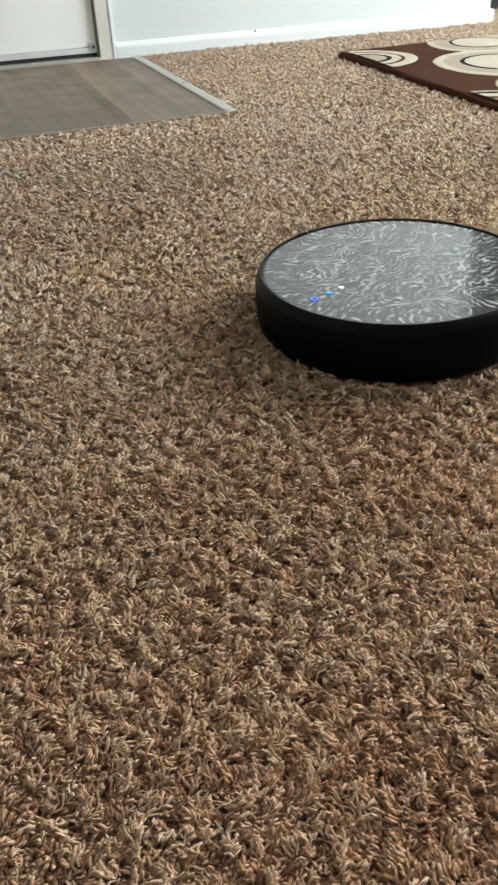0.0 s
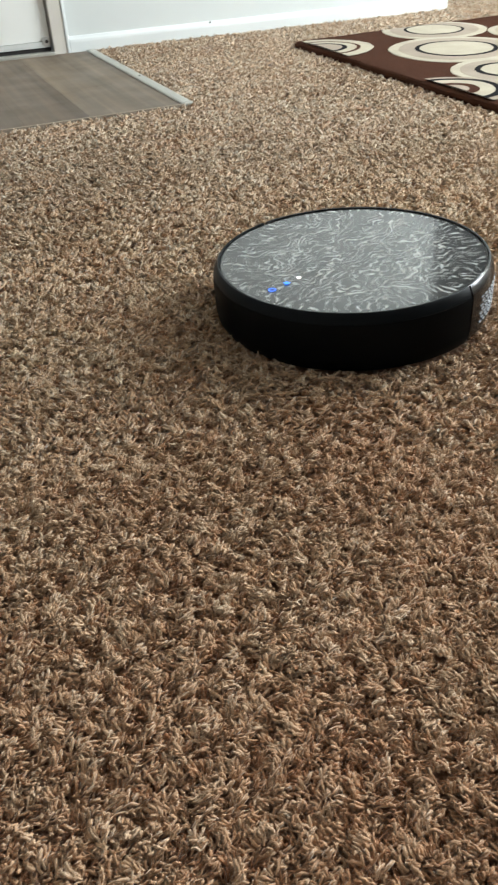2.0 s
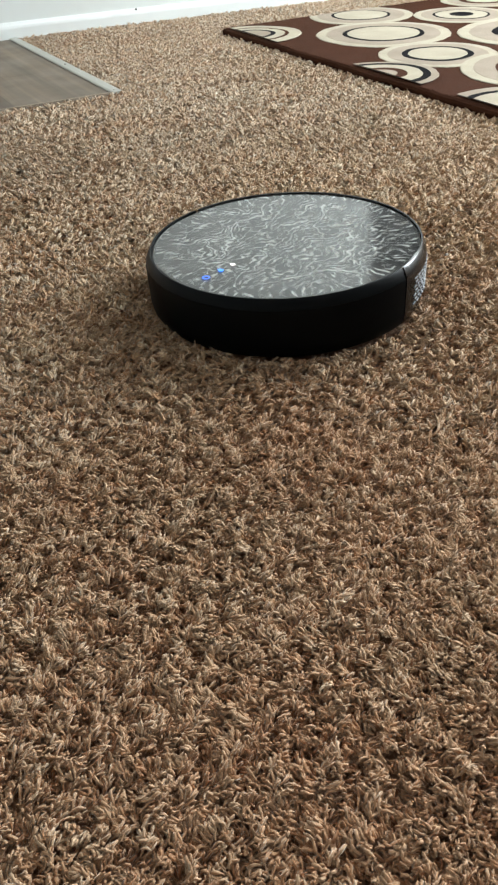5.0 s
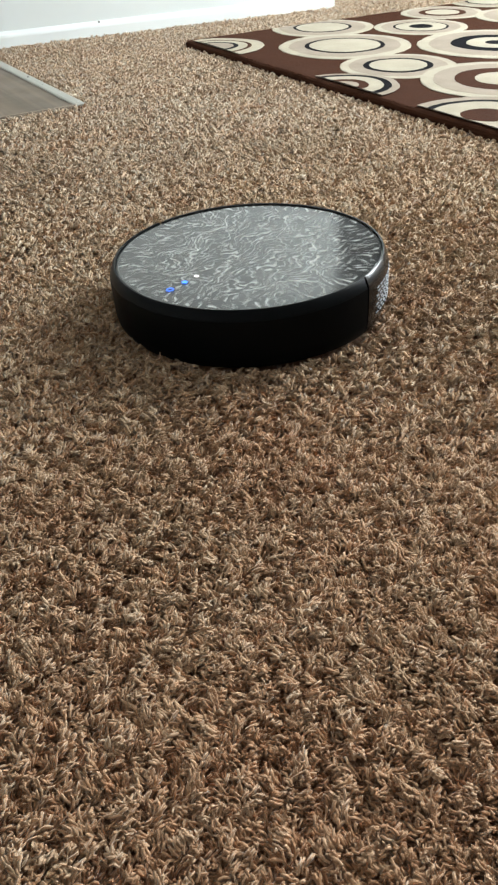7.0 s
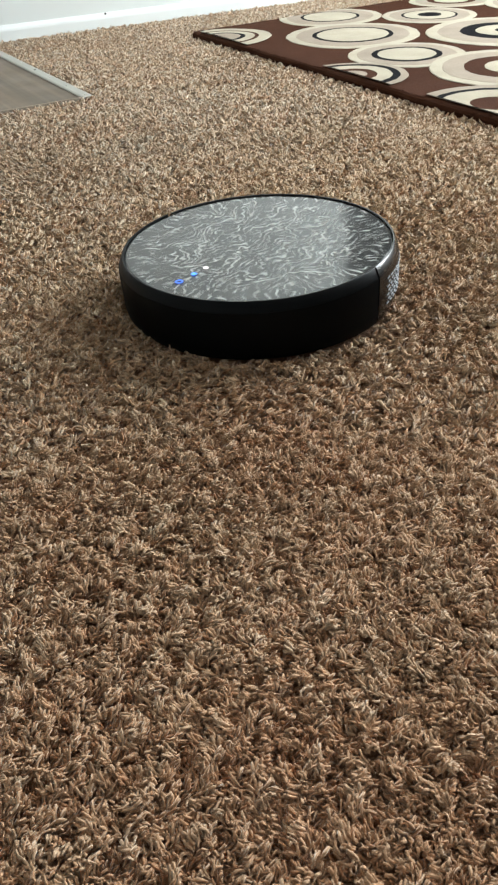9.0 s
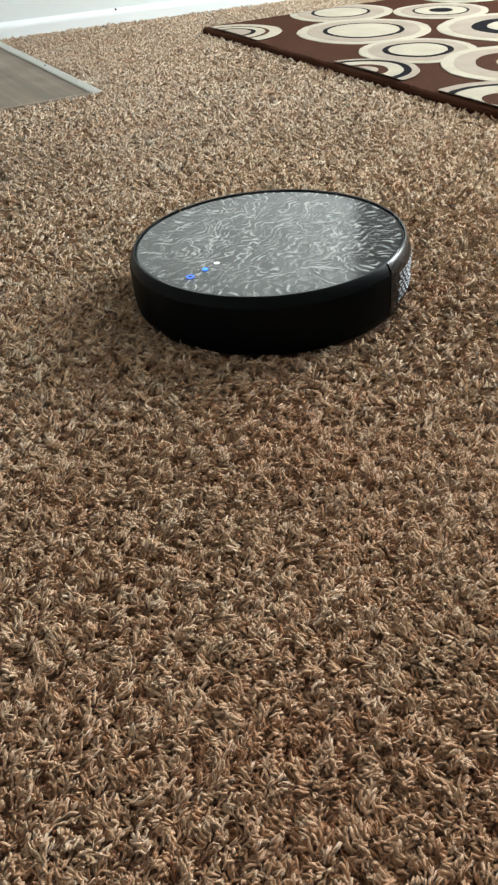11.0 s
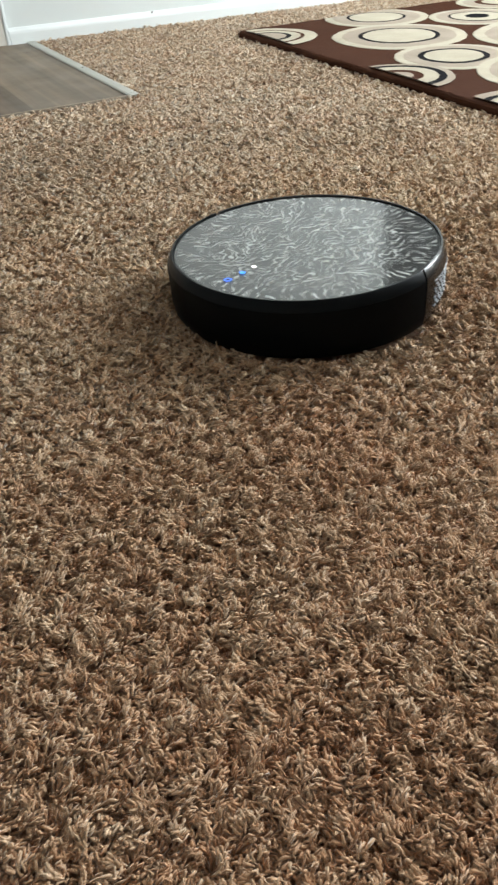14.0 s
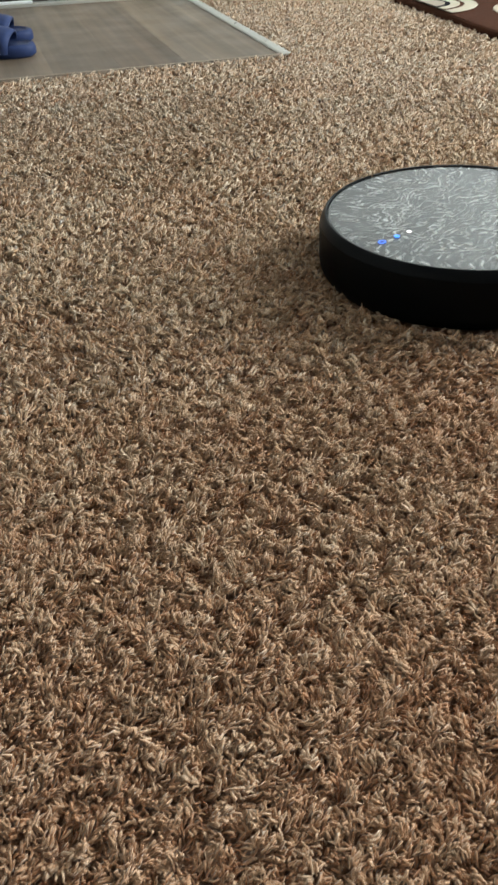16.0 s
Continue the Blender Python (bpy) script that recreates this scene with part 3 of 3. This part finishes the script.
# half circles cut by the rug's long edge
motif(1.240, 2.215, [(0.150, 0.112, (0, 0), RUG_CREAM, "cream_ring"), (0.113, 0.100, (0, 0), RUG_BROWN, "brown_ring"), (0.101, 0.072, (0, 0), RUG_CREAM, "cream_ring"),
                     (0.073, 0.056, (0, 0), RUG_NAVY, "dark_ring"), (0.058, 0, (0, 0), RUG_BEIGE, "beige_disc")], 0.4)
motif(1.213, 1.545, [(0.135, 0.116, (0, 0), RUG_BEIGE, "beige_ring"), (0.117, 0.096, (0, 0), RUG_NAVY, "dark_ring"), (0.098, 0.060, (0, 0), RUG_CREAM, "cream_ring"),
                     (0.062, 0.036, (0, 0), RUG_BROWN, "brown_ring"), (0.038, 0, (0, 0), RUG_BEIGE, "beige_disc")], 1.4)
motif(1.262, 1.140, [(0.160, 0.130, (0, 0), RUG_BEIGE, "beige_ring"), (0.131, 0.112, (0, 0), RUG_NAVY, "dark_ring"), (0.113, 0.050, (0, 0), RUG_CREAM, "cream_ring"), (0.052, 0, (0, 0), RUG_BROWN, "brown_disc")], 2.4)


def edge_fuzz():
    """Loose pile ends along the rug's two edges that show."""
    rng = random.Random(4)
    verts, faces = [], []
    for i in range(5200):
        along = rng.random()
        if i % 3:
            s, t, out = 0.002, along * RUG_T, (-1, 0)
        else:
            s, t, out = along * RUG_S, 0.002, (0, -1)
        d = rng.uniform(-0.006, 0.001)
        s, t = s - d * abs(out[0]), t - d * abs(out[1])
        z = rng.uniform(0.001, 0.0135)
        ln = rng.uniform(0.003, 0.007)
        ds, dt = out[0] * ln * rng.uniform(0.2, 1) + rng.uniform(-0.003, 0.003), out[1] * ln * rng.uniform(0.2, 1) + rng.uniform(-0.003, 0.003)
        dz = rng.uniform(-0.002, 0.003) * (1 if z > 0.009 else 0.4)
        k = len(verts)
        for q in range(3):
            a = 2 * math.pi * q / 3
            verts.append((*rug_xy(s + 0.0009 * math.cos(a), t + 0.0009 * math.sin(a)), z + 0.0009 * math.sin(a + 1)))
        verts.append((*rug_xy(s + ds, t + dt), z + dz))
        faces += [(k, k + 1, k + 3), (k + 1, k + 2, k + 3), (k + 2, k, k + 3)]
    ob = solid("edge_pile", verts, faces, RUG_BROWN, rug, "fuzzy dark brown pile ends")
    ob["kind"] = "stuff"


edge_fuzz()


# ---- slippers ----
def slipper(x, y, turn):
    root = tagged(empty("slipper"), "navy blue foam slide slipper on vinyl floor", "slipper", "pair of slippers")
    root.matrix_basis = pose(x, y, -0.005, 0, 0, turn)
    outline = []
    for i in range(48):
        a = 2 * math.pi * i / 48
        c, s = math.cos(a), math.sin(a)
        outline.append((-0.135 + 0.135 * math.copysign(abs(c) ** 0.75, c), (0.047 + 0.006 * c) * math.copysign(abs(s) ** 0.8, s)))
    levels = [(0.94, 0.0), (1.0, 0.006), (1.0, 0.020), (0.97, 0.027), (0.90, 0.029), (0.86, 0.024)]
    verts = [(-0.135 + (px + 0.135) * k, py * k, z + 0.010 * max(0, (-px - 0.13) / 0.14) * (z > 0.01)) for k, z in levels for px, py in outline]
    n = len(outline)
    faces = [(j * n + i, j * n + (i + 1) % n, (j + 1) * n + (i + 1) % n, (j + 1) * n + i) for j in range(len(levels) - 1) for i in range(n)]
    faces += [tuple(range(n))[::-1], tuple((len(levels) - 1) * n + i for i in range(n))]
    solid("sole", verts, faces, FOAM, root, "thick navy foam sole", True)
    bed = [(-0.135 + (px + 0.135) * 0.85, py * 0.85, 0.0255 + 0.010 * max(0, (-px - 0.13) / 0.14)) for px, py in outline]
    solid("footbed", bed + [(a, b, c - 0.004) for a, b, c in bed], [tuple(range(n)), tuple(range(n, 2 * n))[::-1]] + [(i, (i + 1) % n, n + (i + 1) % n, n + i) for i in range(n)], FOAM_IN, root, "darker ribbed footbed")
    verts, faces, m = [], [], 18
    for (u, scale) in ((-0.056, 0.80), (-0.070, 0.92), (-0.095, 1.02), (-0.125, 1.08), (-0.140, 1.04)):
        for thick in (0.0, 0.006):
            for i in range(m + 1):
                a = math.pi * i / m
                verts.append((u + 0.010 * math.sin(a), (0.049 + thick) * math.cos(a), 0.012 + (0.046 * scale + thick) * math.sin(a) ** 0.7))
    w = m + 1
    for j in range(4):
        for i in range(m):
            a, b = (2 * j) * w + i, (2 * j + 2) * w + i
            faces += [(a, a + 1, b + 1, b), (a + w, b + w, b + w + 1, a + w + 1)]
    for e in (0, 8):
        faces += [((e) * w + i, (e + 1) * w + i, (e + 1) * w + i + 1, e * w + i + 1) for i in range(m)]
    strap = solid("strap", verts, faces, FOAM, root, "wide navy strap", True)
    bm = disc_bm(0.010, 0, 0.002, 20)
    o = part("emblem", bm, YELLOW, strap, "small yellow round print")
    o.matrix_basis = pose(-0.105, -0.042, 0.052, 55)
    return root


slipper(0.117, 2.085, -18)
slipper(0.130, 2.262, -14)

# ---- vinyl planks ----
vinyl_floor = tagged(empty("vinyl_floor"), "grey brown wood-look vinyl planks by the door", "floor", kind="structure")
PW = 0.1505
COLS = [(0.584, 2.62), (0.434, 2.205), (0.2835, 2.50), (0.133, 2.06), (-0.0175, 2.42), (-0.168, 2.15), (-0.3185, 2.60), (-0.469, 2.0), (-0.6195, 2.4), (-0.77, 2.2)]
for x, joint in COLS:
    x1 = min(x + PW, STRIP_L + 0.003)
    for y0, y1 in ((VINYL_Y, joint), (joint, WALL_Y + 0.0)):
        slab("plank", x + 0.0001, y0 + 0.0001, FLOOR_Z - 0.002, x1 - 0.0001, y1 - 0.0001, -0.005, VINYL, vinyl_floor, bevel=0.00025)
slab("edge_binding", -0.77, VINYL_Y - 0.006, FLOOR_Z - 0.002, STRIP_L + 0.0, VINYL_Y - 0.0002, 0.0015, RUG_BEIGE, vinyl_floor, "pale cut carpet edge", bevel=0.001)


# ---- carpet yarn ----
def flow(x, y):
    return (1.3 * np.sin(5.1 * x + 2.3 * y + 0.4) + 1.1 * np.sin(-3.7 * x + 6.9 * y + 1.9) + 0.7 * np.sin(13 * x - 9 * y) + 0.6 * np.sin(17 * y + 11 * x + 2.0))


def tuft_height(x, y):
    """Tufts stand up and sink by a few millimetres over about a centimetre."""
    rng = np.random.default_rng(5)
    out = np.zeros_like(x)
    for _ in range(22):
        k, a, ph = 2 * np.pi / rng.uniform(0.009, 0.030), rng.uniform(0, 2 * np.pi), rng.uniform(0, 2 * np.pi)
        out += np.sin(k * (x * np.cos(a) + y * np.sin(a)) + ph)
    return 0.42 * out


def clump(x, y):
    """Neighbouring strands lie alike over two or three centimetres."""
    rng = np.random.default_rng(3)
    out = np.zeros_like(x)
    for _ in range(14):
        k, a, ph = 2 * np.pi / rng.uniform(0.011, 0.04), rng.uniform(0, 2 * np.pi), rng.uniform(0, 2 * np.pi)
        out += np.sin(k * (x * np.cos(a) + y * np.sin(a)) + ph)
    return 0.75 * out


def in_place(x, y):
    """Where the carpet shows: not on the vinyl, under the rug, or under the robot."""
    keep = ~((y > VINYL_Y - 0.010) & (x < STRIP_R + 0.002))
    m = np.linalg.inv(np.array([[SDIR[0], TDIR[0]], [SDIR[1], TDIR[1]]]))
    s, t = m[0, 0] * (x - RUG[0]) + m[0, 1] * (y - RUG[1]), m[1, 0] * (x - RUG[0]) + m[1, 1] * (y - RUG[1])
    keep &= ~((s > 0.004) & (t > 0.004))
    keep &= np.hypot(x - RX, y - RY) > 0.157
    keep &= ~((y > WALL_Y - 0.012) & (x < WALL_END + 0.015))
    keep &= (y > 0.55 * x - 0.06) & (y > 0.70 * x - 0.15) & (x > np.where(y > 0.9, -0.18, -0.25))
    return keep


TUFT = 0.0060
TUFTS = np.random.default_rng(17).normal(0, 1, (65536, 4))


def tufts(rng, near, far, spacing, sides, rings, length, radius, tilt):
    gx, gy = np.meshgrid(np.arange(-0.26, 2.75, spacing), np.arange(0.03, 3.11, spacing))
    x, y = gx.ravel() + rng.uniform(-0.5, 0.5, gx.size) * spacing, gy.ravel() + rng.uniform(-0.5, 0.5, gx.size) * spacing
    d = np.hypot(x, y)
    keep = in_place(x, y) & (d >= near) & (d < far)
    x, y = x[keep], y[keep]
    n = len(x)
    # each strand belongs to a tuft and leans, rises and is toned much as its tuft
    wx, wy = x + 0.0022 * np.sin(410 * y + 3 * x) + rng.normal(0, 0.0006, n), y + 0.0022 * np.sin(370 * x + 1.7) + rng.normal(0, 0.0006, n)
    ix, iy = np.floor(wx / TUFT).astype(np.int64), np.floor(wy / TUFT).astype(np.int64)
    own_tuft = TUFTS[(ix * 73856093 ^ iy * 19349663) & 0xFFFF]
    dx, dy = wx / TUFT - ix - 0.5, wy / TUFT - iy - 0.5
    az = flow(x, y) + 0.7 * clump(x, y) + 0.7 * own_tuft[:, 0] + rng.normal(0, 0.40, n)
    lean = np.clip(tilt + 0.24 * own_tuft[:, 1] + rng.normal(0, 0.16, n), 0.3, 1.45)
    curl = rng.uniform(0.0, 0.55, n) * 2 / (rings - 1)
    turn = rng.normal(0, 0.65, n) * 2 / (rings - 1)
    # darker, redder tones go to strands that sit low, paler ones to high
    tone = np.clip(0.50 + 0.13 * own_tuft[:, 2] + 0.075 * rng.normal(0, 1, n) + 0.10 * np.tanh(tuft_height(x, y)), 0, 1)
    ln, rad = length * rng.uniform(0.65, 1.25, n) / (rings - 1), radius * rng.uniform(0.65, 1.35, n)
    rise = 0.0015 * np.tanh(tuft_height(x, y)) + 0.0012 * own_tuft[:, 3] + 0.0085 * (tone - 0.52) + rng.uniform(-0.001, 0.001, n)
    p = np.stack([x, y, FLOOR_Z + 0.0045 + np.clip(rise, -0.005, 0.005)], 1)
    taper = np.interp(np.linspace(0, 1, rings), [0, 0.35, 0.8, 1], [0.85, 1.0, 1.0, 0.95])
    ang = np.linspace(0, 2 * np.pi, sides, endpoint=False)
    out = np.empty((n, rings, sides, 3), np.float32)
    for k in range(rings):
        th, a = lean + curl * k, az + turn * k
        tan = np.stack([np.sin(th) * np.cos(a), np.sin(th) * np.sin(a), np.cos(th)], 1)
        tan[:, 0] -= 0.40 * dx
        tan[:, 1] -= 0.40 * dy
        tan /= np.linalg.norm(tan, axis=1)[:, None]
        side = np.stack([-np.sin(a), np.cos(a), np.zeros(n)], 1)
        up = np.cross(tan, side)
        ring = side[:, None] * np.cos(ang)[None, :, None] + up[:, None] * np.sin(ang)[None, :, None]
        out[:, k] = p[:, None] + ring * (rad * taper[k])[:, None, None]
        p = p + tan * ln[:, None]
    per = rings * sides
    quads = []
    for k in range(rings - 1):
        for i in range(sides):
            j = (i + 1) % sides
            quads.append((k * sides + i, k * sides + j, (k + 1) * sides + j, (k + 1) * sides + i))
    quads = np.array(quads)
    cap = np.array([(rings - 1) * sides + i for i in range(sides)])
    base_i = (np.arange(n) * per)
    # strand coordinates: round the strand, along it, and a shift of its own
    around = np.concatenate([[(i, k), (i + 1, k), (i + 1, k + 1), (i, k + 1)] for k in range(rings - 1) for i in range(sides)] + [[(i, rings - 1) for i in range(sides)]]).astype(np.float32)
    around *= np.array([5.0 / sides, 1.4 / (rings - 1)], np.float32)
    own = rng.uniform(0, 300, (n, 1, 2)).astype(np.float32)
    return out.reshape(-1, 3), base_i, quads, cap, (around[None] + own).reshape(-1, 2), np.repeat(tone, per)


def carpet_pile():
    rng = np.random.default_rng(7)
    zones = [(0.0, 0.58, 0.0018, 3, 3, 0.0068, 0.00102, 0.88), (0.58, 0.95, 0.0022, 3, 2, 0.0070, 0.00148, 1.12),
             (0.95, 1.6, 0.0030, 3, 2, 0.0080, 0.0020, 1.08), (1.6, 4.2, 0.0043, 3, 2, 0.0088, 0.0025, 1.05)]
    verts, loops, totals, coords, tones, offset = [], [], [], [], [], 0
    for z in zones:
        v, base_i, quads, cap, strand, tone = tufts(rng, *z)
        idx = np.concatenate([(base_i[:, None] + quads.ravel()[None]), base_i[:, None] + cap[None]], 1) + offset
        tot = np.tile(np.array([4] * len(quads) + [len(cap)]), len(base_i))
        verts.append(v), loops.append(idx.ravel()), totals.append(tot), coords.append(strand), tones.append(tone)
        offset += len(v)
    verts, loops, totals = np.concatenate(verts), np.concatenate(loops).astype(np.int32), np.concatenate(totals).astype(np.int32)
    me = bpy.data.meshes.new("carpet_pile")
    me.vertices.add(len(verts))
    me.vertices.foreach_set("co", verts.ravel())
    me.loops.add(len(loops))
    me.loops.foreach_set("vertex_index", loops)
    me.polygons.add(len(totals))
    starts = np.concatenate([[0], np.cumsum(totals)[:-1]]).astype(np.int32)
    me.polygons.foreach_set("loop_start", starts)
    me.polygons.foreach_set("use_smooth", np.ones(len(totals), bool))
    me.update(calc_edges=True)
    me.uv_layers.new(name="strand").data.foreach_set("uv", np.concatenate(coords).ravel())
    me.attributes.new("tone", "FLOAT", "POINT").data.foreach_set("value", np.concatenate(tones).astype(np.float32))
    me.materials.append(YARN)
    return tagged(new("carpet_pile", me), "brown and beige shaggy twisted carpet yarn", "carpet", kind="stuff")


carpet_pile()
